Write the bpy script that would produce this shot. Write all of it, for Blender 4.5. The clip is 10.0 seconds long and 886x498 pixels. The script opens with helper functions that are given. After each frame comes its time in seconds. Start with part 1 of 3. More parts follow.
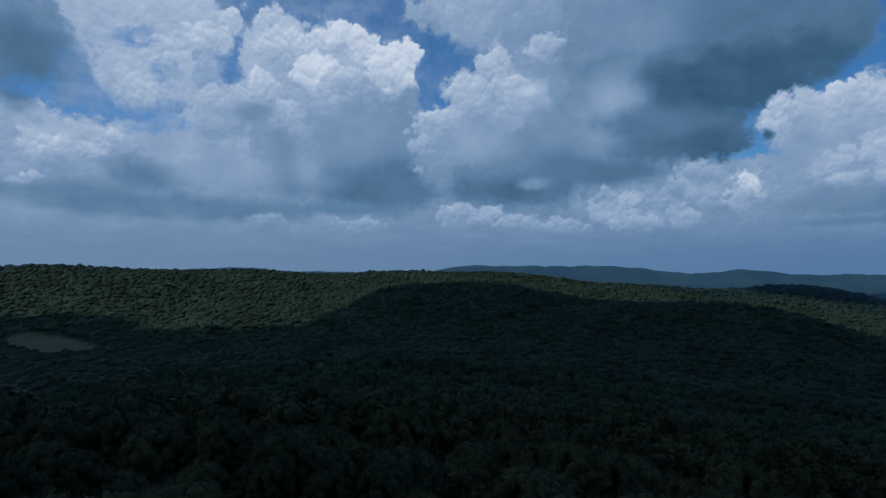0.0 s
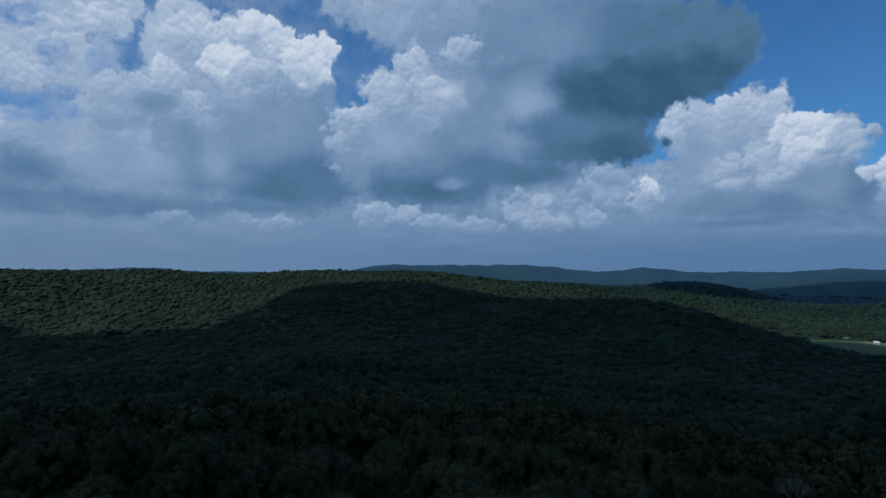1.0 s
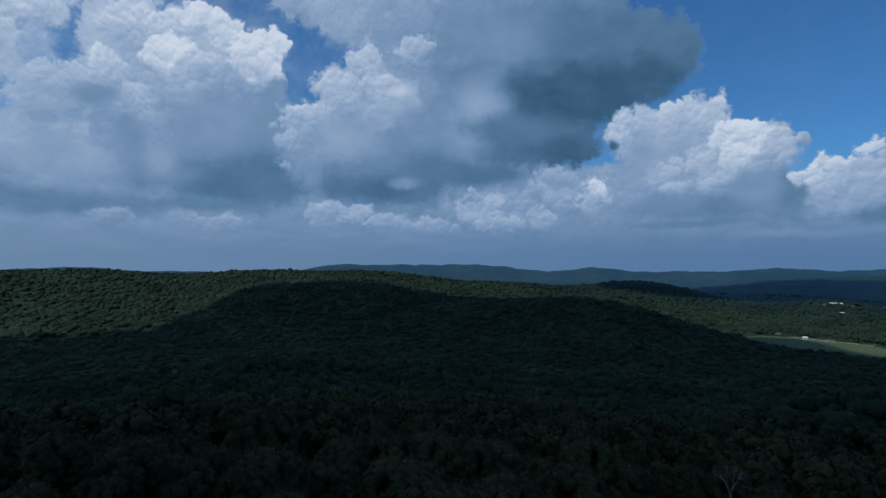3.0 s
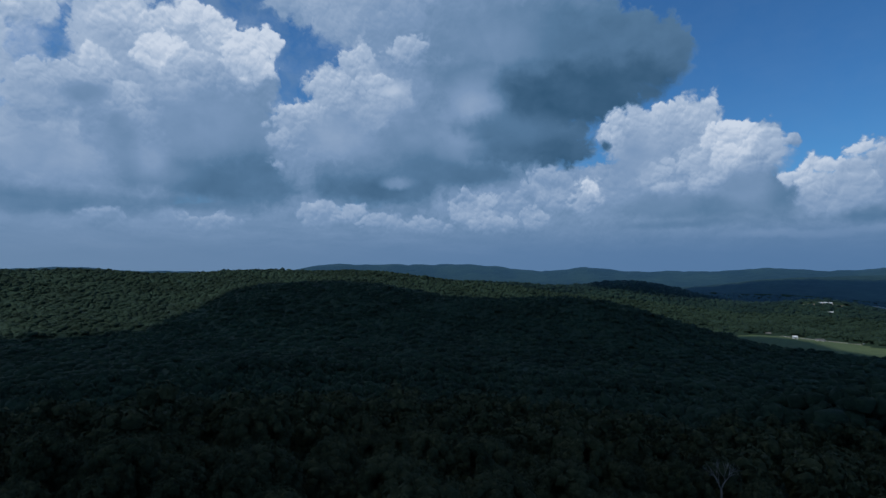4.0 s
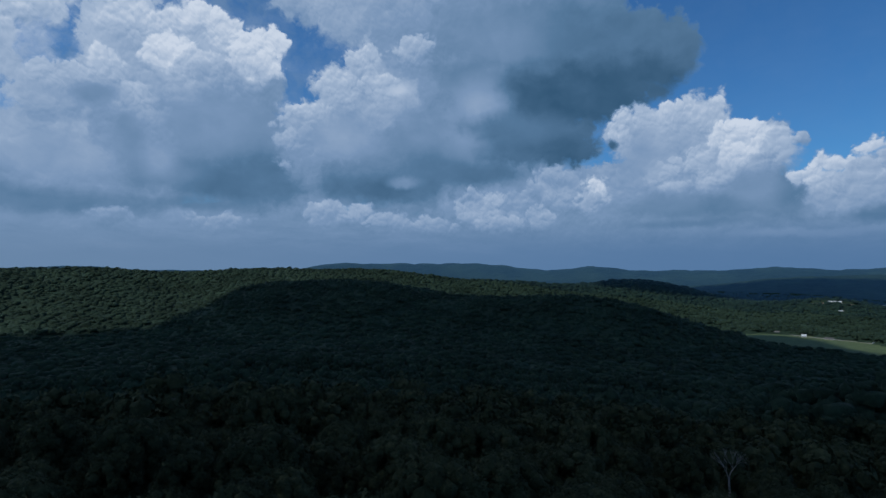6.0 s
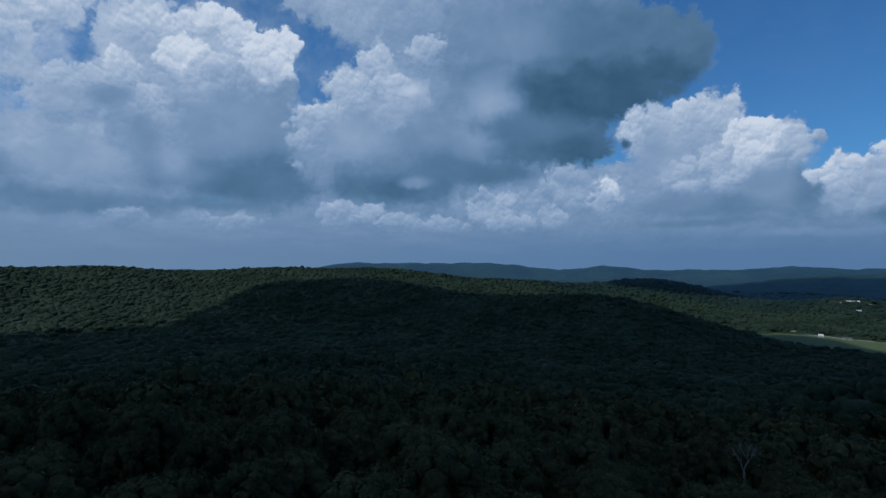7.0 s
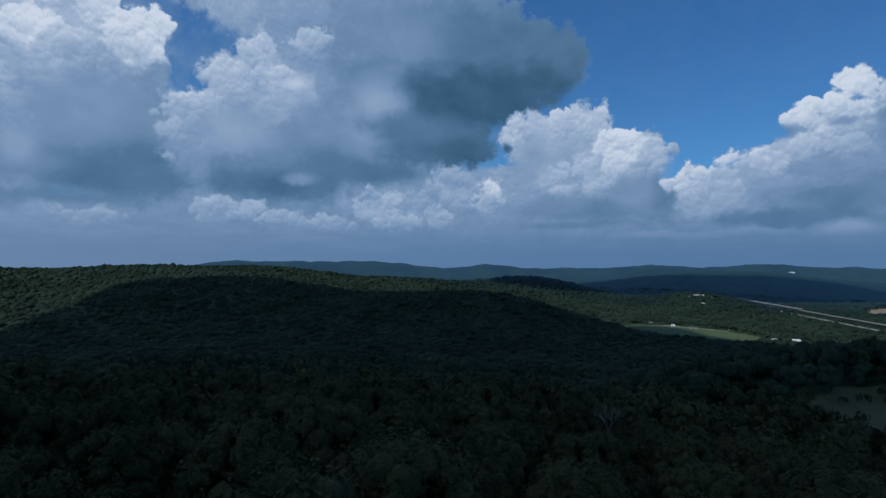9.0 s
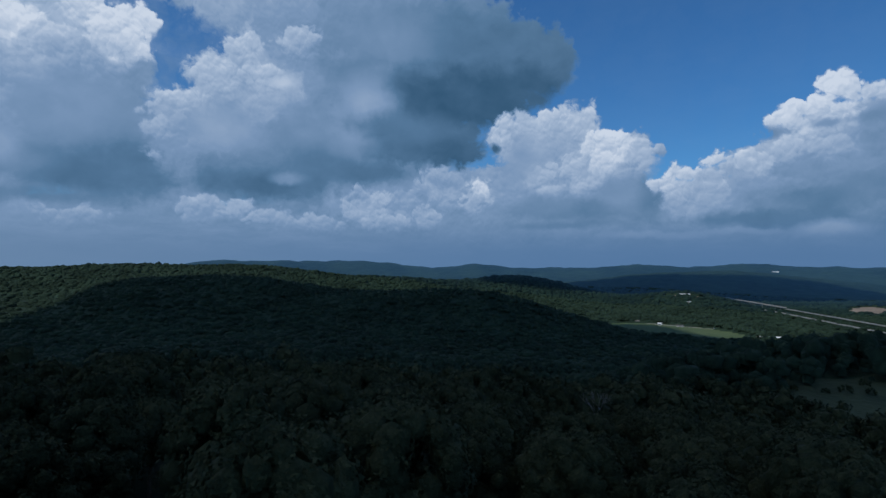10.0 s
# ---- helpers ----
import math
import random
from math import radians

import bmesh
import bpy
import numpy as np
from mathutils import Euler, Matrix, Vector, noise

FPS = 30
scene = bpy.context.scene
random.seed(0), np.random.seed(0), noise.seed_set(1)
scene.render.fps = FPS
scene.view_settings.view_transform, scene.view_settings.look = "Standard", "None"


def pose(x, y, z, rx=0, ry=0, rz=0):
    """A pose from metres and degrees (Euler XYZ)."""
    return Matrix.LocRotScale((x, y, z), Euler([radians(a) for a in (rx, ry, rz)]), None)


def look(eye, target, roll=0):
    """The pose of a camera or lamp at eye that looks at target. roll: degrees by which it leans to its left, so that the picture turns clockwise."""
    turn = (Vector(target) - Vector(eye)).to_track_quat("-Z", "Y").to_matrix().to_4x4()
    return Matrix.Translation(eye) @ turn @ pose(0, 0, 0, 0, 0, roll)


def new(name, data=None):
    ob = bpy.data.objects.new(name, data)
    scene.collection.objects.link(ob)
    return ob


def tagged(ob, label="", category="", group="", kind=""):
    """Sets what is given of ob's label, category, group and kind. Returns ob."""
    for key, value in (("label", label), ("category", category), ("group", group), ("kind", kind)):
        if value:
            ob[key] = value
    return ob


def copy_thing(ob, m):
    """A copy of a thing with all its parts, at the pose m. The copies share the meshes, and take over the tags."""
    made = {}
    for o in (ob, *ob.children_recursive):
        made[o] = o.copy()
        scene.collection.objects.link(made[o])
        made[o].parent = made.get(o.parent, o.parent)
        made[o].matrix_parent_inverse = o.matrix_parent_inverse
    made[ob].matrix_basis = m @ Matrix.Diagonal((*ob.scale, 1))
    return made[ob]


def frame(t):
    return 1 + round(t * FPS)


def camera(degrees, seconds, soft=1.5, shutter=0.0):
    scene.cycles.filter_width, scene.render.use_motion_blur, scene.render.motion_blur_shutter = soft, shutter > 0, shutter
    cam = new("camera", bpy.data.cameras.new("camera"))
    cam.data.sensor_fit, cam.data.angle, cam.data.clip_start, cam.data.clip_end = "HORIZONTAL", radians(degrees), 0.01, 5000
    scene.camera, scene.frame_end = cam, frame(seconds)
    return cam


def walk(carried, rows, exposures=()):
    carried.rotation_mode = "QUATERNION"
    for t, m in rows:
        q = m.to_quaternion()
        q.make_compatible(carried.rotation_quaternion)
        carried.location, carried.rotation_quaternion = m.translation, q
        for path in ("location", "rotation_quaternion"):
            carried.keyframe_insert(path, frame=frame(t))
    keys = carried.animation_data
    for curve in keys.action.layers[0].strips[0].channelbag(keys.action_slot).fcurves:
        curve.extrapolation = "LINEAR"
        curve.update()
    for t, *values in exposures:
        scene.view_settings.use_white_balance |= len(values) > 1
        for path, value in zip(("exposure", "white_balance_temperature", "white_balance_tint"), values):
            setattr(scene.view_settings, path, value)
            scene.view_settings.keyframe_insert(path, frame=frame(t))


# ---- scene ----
cam = camera(77.25, 10.0)
# seconds, height, tilt, turn: the drone hovers over one spot, sinks and swings slowly
PATH = [
    (0.0, 192.5, 92.20, 0.0), (0.1, 192.5, 92.19, -2.25), (0.2, 192.5, 92.18, -4.2), (0.3, 192.4, 92.17, -5.9), (0.5, 192.4, 92.13, -7.43), (1.0, 192.1, 92.14, -8.49),
    (1.5, 191.9, 92.13, -10.60), (2.0, 191.6, 92.12, -12.36), (2.5, 191.4, 92.11, -12.97), (4.0, 190.7, 92.11, -14.07),
    (4.5, 190.0, 92.06, -14.35), (5.0, 189.2, 92.06, -14.54), (5.3, 188.7, 92.06, -14.5), (6.3, 186.8, 92.05, -11.4), (6.5, 186.4, 92.05, -9.87), (6.8, 185.5, 92.03, -10.1),
    (7.0, 184.9, 92.03, -12.21), (7.3, 184.0, 92.03, -16.4), (7.5, 183.4, 92.03, -18.26), (8.0, 182.0, 91.98, -21.40), (8.5, 180.3, 91.96, -22.98),
    (9.0, 178.7, 91.94, -23.91), (9.5, 176.9, 91.95, -24.62), (10.0, 175.0, 91.94, -25.10)]
# it leans a little as the first quick swing sets in
walk(cam, [(t, pose(0, 0, z, tilt, 0, turn) @ pose(0, 0, 0, 0, 0, 0.25 * max(0.0, 1 - t / 0.5))) for t, z, tilt, turn in PATH])

# ---- sun, sky ----
SUN_AZ, SUN_EL = -105.0, 57.0
scene.view_settings.exposure = 0.0


def toward(az, el=0.0):
    """The unit vector of a compass angle (0 ahead, + to the right) and an elevation, in degrees."""
    a, e = radians(az), radians(el)
    return Vector((math.sin(a) * math.cos(e), math.cos(a) * math.cos(e), math.sin(e)))


lamp = bpy.data.lights.new("sun", "SUN")
lamp.energy, lamp.angle, lamp.color = 2.05, radians(0.9), (1.0, 0.98, 0.94)
sun = new("sun", lamp)
sun.matrix_world = look((0, 0, 4000), Vector((0, 0, 4000)) - toward(SUN_AZ, SUN_EL))

world = bpy.data.worlds.new("sky")
scene.world = world
world.use_nodes = True


class Net:
    """Builds shader nodes from short calls; each returns an output socket."""

    def __init__(self, tree, fresh=True):
        self.tree = tree
        if fresh:
            self.tree.nodes.clear()

    def node(self, kind, **given):
        n = self.tree.nodes.new(kind)
        for k, v in given.items():
            setattr(n, k, v)
        return n

    def feed(self, n, i, v):
        if isinstance(v, bpy.types.NodeSocket):
            self.tree.links.new(v, n.inputs[i])
        else:
            n.inputs[i].default_value = v

    def math(self, op, *args, clamp=False):
        n = self.node("ShaderNodeMath", operation=op, use_clamp=clamp)
        for i, a in enumerate(args):
            self.feed(n, i, a)
        return n.outputs[0]

    def vec(self, op, *args):
        n = self.node("ShaderNodeVectorMath", operation=op)
        for i, a in enumerate(args):
            self.feed(n, i, a)
        return n.outputs["Value"] if op in ("LENGTH", "DOT_PRODUCT") else n.outputs["Vector"]

    def ramp(self, v, a, b, c=0.0, d=1.0, smooth=True):
        n = self.node("ShaderNodeMapRange", interpolation_type="SMOOTHSTEP" if smooth else "LINEAR", clamp=True)
        for i, x in enumerate((v, a, b, c, d)):
            self.feed(n, i, x)
        return n.outputs[0]

    def mix(self, f, a, b, blend="MIX"):
        n = self.node("ShaderNodeMix", data_type="RGBA", blend_type=blend)
        self.feed(n, 0, f)
        for i, c in ((6, a), (7, b)):
            self.feed(n, i, (*c, 1) if isinstance(c, tuple) and len(c) == 3 else c)
        return n.outputs[2]

    def noise(self, v, scale, detail=4.0, rough=0.55, out="Factor", warp=0.0):
        n = self.node("ShaderNodeTexNoise")
        if v is not None:
            self.feed(n, "Vector", v)
        n.inputs["Scale"].default_value, n.inputs["Detail"].default_value = scale, detail
        n.inputs["Roughness"].default_value, n.inputs["Distortion"].default_value = rough, warp
        return n.outputs[0 if out == "Factor" else 1]

    def cells(self, v, scale, detail=2.0, rough=0.5, out="Distance"):
        n = self.node("ShaderNodeTexVoronoi", feature="F1")
        if v is not None:
            self.feed(n, "Vector", v)
        n.inputs["Scale"].default_value, n.inputs["Detail"].default_value, n.inputs["Roughness"].default_value = scale, detail, rough
        return n.outputs[out]


# cumulus banks, back to front: puffs as compass angle, elevation, half width, half height in degrees, and how light they are
FAR_WEST = [(-40.8, 6.6, 6.7, 5.3, 0.59), (-30.9, 7.9, 13.0, 4.7, 0.58), (-17.3, 9.4, 11.8, 6.6, 0.60), (-1.4, 9.2, 11.7, 5.8, 0.52), (13.6, 9.5, 14.4, 6.1, 0.46), (26.0, 6.2, 12.3, 3.9, 0.50), (35.5, 6.6, 7.0, 4.3, 0.52)]
FAR_EAST = [(31.9, 5.5, 11.5, 4.0, 0.48), (44.0, 4.9, 10.5, 3.3, 0.48), (56.5, 5.2, 9.4, 3.7, 0.48), (65.0, 6.5, 6.9, 5.8, 0.46)]
WEST = [(-32.1, 21.5, 5.8, 3.7, 0.74), (-26.6, 21.2, 5.0, 3.7, 0.72), (-34.9, 21.1, 3.0, 2.6, 0.70), (-29.1, 17.0, 3.4, 3.1, 0.72), (-24.9, 17.1, 3.0, 2.7, 0.70), (-38.0, 18.2, 3.7, 3.6, 0.38), (-37.4, 10.6, 4.5, 2.8, 0.70), (-32.2, 10.0, 5.1, 2.4, 0.68), (-25.0, 10.2, 6.8, 3.6, 0.62), (-19.5, 12.2, 5.8, 4.0, 0.64), (-38.2, 12.5, 2.2, 1.5, 0.70), (-28.7, 6.8, 14.5, 2.8, 0.51), (-41.6, 8.2, 4.6, 4.8, 0.59)]
WEST_HEADS = [(-20.9, 22.8, 1.6, 2.4, 0.77), (-23.4, 20.2, 3.0, 2.4, 0.75), (-27.0, 18.7, 2.8, 2.4, 0.73), (-31.0, 11.9, 1.5, 0.9, 0.73), (-28.8, 16.0, 2.3, 1.7, 0.73), (-35.5, 10.6, 2.3, 1.4, 0.73), (-32.6, 10.2, 2.1, 1.4, 0.71), (-37.1, 7.2, 1.3, 0.8, 0.67), (-28.7, 9.9, 2.3, 1.2, 0.63)]
WEST_SHADE = [(-37.6, 17.7, 3.5, 3.4, 0.22), (-38.2, 14.9, 2.2, 2.2, 0.22), (-28.9, 8.5, 3.8, 1.6, 0.30), (-33.0, 6.3, 8.7, 1.5, 0.36), (-23.4, 5.7, 10.9, 1.3, 0.34), (-36.5, 4.4, 3.8, 0.7, 0.55), (-29.1, 4.1, 7.6, 0.6, 0.52), (-26.5, 12.4, 2.8, 1.5, 0.62), (-21.5, 9.7, 6.1, 2.1, 0.60)]
GAPS = [(-23.0, 18.2, 1.0, 1.5), (-20.0, 17.7, 2.1, 1.0), (-19.5, 20.6, 1.2, 1.2), (-29.2, 20.4, 1.4, 0.6), (-27.0, 18.0, 0.8, 0.6), (-27.6, 13.5, 2.3, 0.8)]
TOWER = [(-10.4, 12.7, 8.0, 5.8, 0.48), (-15.2, 15.2, 5.2, 4.8, 0.60), (-7.9, 15.0, 5.5, 6.1, 0.50), (-11.3, 19.4, 4.6, 4.2, 0.72), (-16.9, 20.0, 3.5, 4.1, 0.72), (-21.6, 14.7, 3.6, 2.3, 0.64), (-4.9, 8.6, 4.7, 2.9, 0.38)]
TOWER_HEADS = [(-17.4, 23.0, 1.9, 1.9, 0.75), (-16.1, 20.9, 2.7, 2.6, 0.75), (-20.3, 16.1, 2.2, 1.4, 0.69), (-22.3, 15.8, 2.0, 1.6, 0.69), (-17.9, 17.6, 1.9, 1.8, 0.77), (-13.0, 21.6, 2.4, 1.6, 0.81), (-10.1, 22.8, 2.4, 1.5, 0.89), (-8.5, 21.6, 2.2, 2.0, 0.85), (-12.7, 18.8, 2.9, 2.5, 0.87), (-10.2, 17.6, 3.1, 2.7, 0.71), (-16.0, 15.1, 2.2, 1.9, 0.67), (-5.5, 20.6, 2.6, 2.1, 0.90), (-3.9, 21.1, 1.8, 1.7, 0.91), (-6.1, 18.9, 2.1, 2.1, 0.83), (-4.2, 19.2, 1.6, 1.7, 0.85), (-3.4, 18.6, 0.9, 0.8, 0.83), (-8.4, 16.9, 2.9, 2.2, 0.57), (-13.8, 12.8, 2.3, 1.9, 0.57)]
TOWER_SHADE = [(-7.3, 12.0, 5.5, 4.5, 0.42), (-8.4, 8.3, 7.5, 1.9, 0.20), (-4.9, 9.3, 3.5, 2.5, 0.24), (-13.2, 9.1, 3.9, 1.5, 0.40), (-19.0, 15.2, 2.4, 1.2, 0.46), (-16.3, 11.9, 1.4, 2.7, 0.46), (-10.7, 6.3, 6.2, 0.8, 0.34), (-13.8, 10.1, 1.8, 1.7, 0.58), (-9.6, 14.1, 5.2, 2.8, 0.52)]
GREAT_TOP = [(1.0, 25.3, 5.0, 2.1, 0.60), (5.7, 24.3, 5.3, 3.5, 0.62), (10.3, 19.5, 6.3, 4.7, 0.66), (4.5, 17.3, 4.4, 2.8, 0.68), (0.4, 14.8, 3.5, 2.0, 0.66), (8.5, 14.7, 6.3, 3.9, 0.60), (2.7, 11.5, 5.3, 3.4, 0.52), (13.2, 22.9, 6.7, 4.7, 0.52)]
GREAT = [(19.7, 22.2, 7.9, 5.3, 0.42), (26.2, 20.8, 8.1, 5.2, 0.32), (32.1, 19.5, 5.5, 4.3, 0.22), (35.8, 20.0, 3.1, 3.1, 0.22), (12.5, 11.3, 7.8, 3.3, 0.40), (15.9, 17.3, 4.9, 3.7, 0.48), (22.7, 15.9, 7.5, 3.2, 0.18), (29.4, 16.4, 5.8, 2.4, 0.12), (22.2, 13.1, 7.1, 2.7, 0.24), (26.3, 12.1, 2.8, 1.8, 0.14), (7.9, 9.1, 6.3, 2.3, 0.32)]
GREAT_HEADS = [(5.2, 20.3, 2.0, 1.9, 0.71), (3.0, 17.3, 2.8, 2.1, 0.71), (-0.1, 15.2, 2.6, 1.4, 0.69), (-2.9, 14.4, 1.8, 0.9, 0.67), (7.1, 17.8, 2.9, 1.8, 0.71), (10.3, 21.6, 2.6, 1.8, 0.65), (-1.4, 12.5, 2.4, 1.7, 0.60), (-2.9, 10.4, 1.3, 0.8, 0.59)]
GREAT_SHADE = [(28.6, 21.1, 11.4, 4.6, 0.24), (19.2, 22.3, 5.8, 3.9, 0.44), (29.4, 17.2, 8.5, 3.3, 0.02), (23.7, 17.0, 8.9, 3.0, 0.06), (34.1, 17.5, 3.2, 3.0, 0.08), (15.9, 19.1, 3.8, 2.1, 0.34), (21.6, 12.8, 7.6, 1.2, 0.18), (26.1, 12.2, 3.3, 1.8, 0.08), (13.1, 11.8, 4.5, 2.2, 0.34), (6.8, 8.1, 6.4, 1.5, 0.18), (16.9, 9.7, 6.5, 1.2, 0.22), (11.4, 10.2, 3.4, 1.7, 0.26), (17.2, 16.5, 3.8, 3.1, 0.60), (15.8, 13.9, 3.3, 2.8, 0.54), (20.6, 14.2, 6.2, 1.6, 0.26), (8.9, 17.9, 1.5, 0.6, 0.84), (9.4, 8.9, 1.9, 0.7, 0.48), (3.3, 13.2, 4.1, 2.2, 0.60), (10.5, 14.1, 2.8, 2.2, 0.46)]
LOW_ROW = [(22.0, 5.6, 3.5, 2.6, 0.52), (24.3, 7.6, 2.7, 2.1, 0.60), (26.4, 6.7, 2.8, 2.3, 0.56), (1.8, 5.1, 2.7, 2.0, 0.57), (4.6, 5.7, 2.0, 1.5, 0.61), (8.5, 4.5, 3.1, 1.4, 0.58), (12.7, 4.2, 3.5, 1.3, 0.56), (17.1, 5.6, 2.9, 1.9, 0.61), (18.4, 6.6, 1.6, 1.4, 0.67), (16.6, 7.5, 1.4, 0.9, 0.59), (25.1, 9.2, 2.2, 1.1, 0.57), (22.8, 8.0, 1.1, 1.1, 0.56), (28.8, 8.0, 1.4, 1.4, 0.83), (27.8, 6.9, 1.3, 1.3, 0.73), (29.9, 5.8, 2.2, 2.0, 0.56), (23.5, 5.0, 2.0, 1.4, 0.61), (-8.4, 4.3, 3.4, 1.3, 0.54), (-17.3, 4.4, 2.7, 1.0, 0.50), (19.5, 4.6, 2.6, 1.1, 0.60)]
MIDDLE = [(33.6, 12.5, 3.6, 2.8, 0.68), (38.2, 13.2, 2.9, 2.8, 0.72), (36.4, 8.8, 5.1, 3.5, 0.60), (42.0, 9.1, 4.0, 3.9, 0.64), (31.9, 7.2, 4.0, 2.8, 0.54), (43.0, 6.1, 4.2, 2.2, 0.46)]
MIDDLE_HEADS = [(32.2, 13.7, 2.1, 1.4, 0.73), (35.1, 14.1, 2.1, 1.6, 0.75), (37.6, 15.1, 1.7, 1.4, 0.77), (40.1, 15.3, 0.8, 1.2, 0.79), (39.0, 14.0, 1.8, 1.8, 0.73), (31.2, 12.2, 1.6, 1.3, 0.71), (45.2, 11.9, 0.7, 1.8, 0.58), (46.4, 11.0, 0.9, 0.7, 0.58), (44.4, 10.6, 1.9, 2.2, 0.71), (41.9, 12.7, 1.8, 1.3, 0.87), (42.8, 11.7, 1.7, 1.8, 0.87), (40.4, 11.4, 1.9, 1.6, 0.83), (41.2, 9.8, 2.2, 1.7, 0.83), (38.1, 9.9, 2.5, 1.7, 0.73), (35.0, 8.8, 1.9, 1.6, 0.71), (29.1, 7.5, 1.5, 1.7, 0.81), (27.8, 6.4, 1.6, 1.4, 0.65), (39.5, 8.1, 2.2, 1.5, 0.67), (37.0, 7.4, 2.2, 1.5, 0.61)]
MIDDLE_SHADE = [(39.8, 5.8, 6.6, 1.2, 0.34), (45.1, 7.1, 1.8, 2.2, 0.34), (35.3, 6.4, 3.4, 1.1, 0.44), (43.0, 7.2, 2.1, 1.7, 0.48), (33.6, 10.6, 2.3, 2.3, 0.56), (30.3, 12.2, 0.7, 0.5, 0.10), (37.5, 4.3, 7.3, 0.5, 0.34)]
EAST = [(62.6, 11.0, 3.7, 2.7, 0.54), (59.1, 10.6, 4.0, 2.5, 0.60), (55.2, 8.8, 4.0, 2.0, 0.66), (59.0, 7.0, 4.8, 3.0, 0.44), (53.8, 6.1, 4.5, 2.3, 0.50), (62.8, 6.2, 3.3, 3.2, 0.44), (65.7, 10.3, 3.0, 3.9, 0.48), (49.6, 6.3, 2.7, 2.1, 0.62)]
EAST_HEADS = [(60.7, 15.2, 1.4, 1.3, 0.95), (61.5, 14.4, 1.3, 1.4, 0.91), (59.7, 13.8, 1.4, 1.4, 0.91), (63.0, 14.1, 1.8, 0.9, 0.79), (57.9, 13.1, 1.5, 1.4, 0.91), (56.2, 12.7, 1.0, 1.1, 0.89), (60.7, 12.7, 1.9, 1.4, 0.83), (58.7, 11.8, 1.8, 1.2, 0.79), (51.3, 9.9, 1.6, 1.0, 0.87), (53.0, 9.6, 1.7, 0.9, 0.81), (55.0, 9.3, 1.8, 1.2, 0.73), (57.4, 10.3, 1.8, 1.3, 0.69), (47.7, 8.8, 0.9, 1.0, 0.81), (49.4, 8.6, 1.5, 1.3, 0.85), (46.9, 7.8, 1.5, 1.2, 0.79), (48.4, 6.9, 1.8, 1.6, 0.71), (50.8, 7.8, 1.9, 1.5, 0.69), (60.6, 9.9, 1.9, 1.3, 0.59)]
EAST_SHADE = [(55.9, 11.8, 1.5, 0.5, 0.42), (63.1, 12.4, 1.7, 0.7, 0.40), (60.0, 12.1, 1.1, 0.4, 0.52), (59.0, 6.0, 4.4, 1.4, 0.32), (62.1, 7.2, 2.2, 1.4, 0.38), (53.4, 4.4, 5.0, 0.8, 0.28), (58.1, 4.4, 3.7, 1.1, 0.28), (60.1, 3.3, 2.7, 0.8, 0.62), (46.1, 3.1, 5.6, 0.4, 0.58), (52.9, 3.3, 4.1, 0.3, 0.55)]
BANKS = [("body", FAR_WEST), ("body", FAR_EAST), ("body", WEST), ("head", WEST_HEADS), ("soft", WEST_SHADE), ("hole", GAPS), ("body", TOWER), ("head", TOWER_HEADS), ("soft", TOWER_SHADE), ("body", GREAT_TOP), ("body", GREAT), ("head", GREAT_HEADS), ("soft", GREAT_SHADE), ("head", LOW_ROW), ("body", MIDDLE), ("head", MIDDLE_HEADS), ("soft", MIDDLE_SHADE), ("body", EAST), ("head", EAST_HEADS), ("soft", EAST_SHADE)]


def puff_group(kind):
    """One puff laid over what is behind it: a crisp head, a ragged body, a soft patch of light or shade, or a blue hole."""
    tree = bpy.data.node_groups.new(kind, "ShaderNodeTree")
    for name, sort in (("Place", "Vector"), ("Scale", "Vector"), ("Offset", "Vector"), ("Size", "Float"), ("Light", "Float"), ("Strength", "Float"), ("Edge", "Float"), ("Relief", "Float"), ("Tone", "Float"), ("Cover", "Float")):
        tree.interface.new_socket(name, in_out="INPUT", socket_type="NodeSocket" + sort)
    for name in ("Tone", "Cover"):
        tree.interface.new_socket(name, in_out="OUTPUT", socket_type="NodeSocketFloat")
    n = Net(tree)
    place, scale, offset, size, light, strength, edge, relief, tone, cover = n.node("NodeGroupInput").outputs[:10]
    end = n.node("NodeGroupOutput")
    # the puffs are worked out one after another: each place hangs on the tone before it by a hair
    q = n.vec("MULTIPLY_ADD", place, scale, n.vec("ADD", offset, n.math("MULTIPLY", tone, 1e-7)))
    far = n.vec("LENGTH", q)
    if kind == "soft":
        mask = n.ramp(n.math("MULTIPLY_ADD", relief, 0.9, far), 1.35, 0.25)
        own = n.math("MULTIPLY_ADD", relief, 0.22, light)
        over = cover
    elif kind == "hole":
        out = n.math("MULTIPLY_ADD", n.math("SUBTRACT", far, 1.0), size, n.math("MULTIPLY", edge, 0.7))
        over = n.math("MULTIPLY", cover, n.ramp(out, -0.7, 0.5))
        mask, own = None, None
    else:
        up = n.vec("DOT_PRODUCT", q, (-0.22, 1.0, 0))
        out = n.math("MULTIPLY_ADD", n.math("SUBTRACT", far, 1.04 if kind == "head" else 1.15), size, edge)
        # crisp above, fading away below
        soft = n.ramp(up, -0.5, 0.35, n.math("MULTIPLY", size, -0.8 if kind == "head" else -0.6), -0.4 if kind == "head" else -0.9)
        mask = n.ramp(out, 0.0, soft)
        own = n.math("MULTIPLY_ADD", up, 0.11 if kind == "head" else 0.07, light)
        own = n.math("MULTIPLY_ADD", relief, strength, own)
        over = n.math("MAXIMUM", cover, mask)
    n.feed(end, 0, tone if mask is None else n.math("MULTIPLY_ADD", mask, n.math("SUBTRACT", own, tone), tone))
    n.feed(end, 1, over)
    return tree


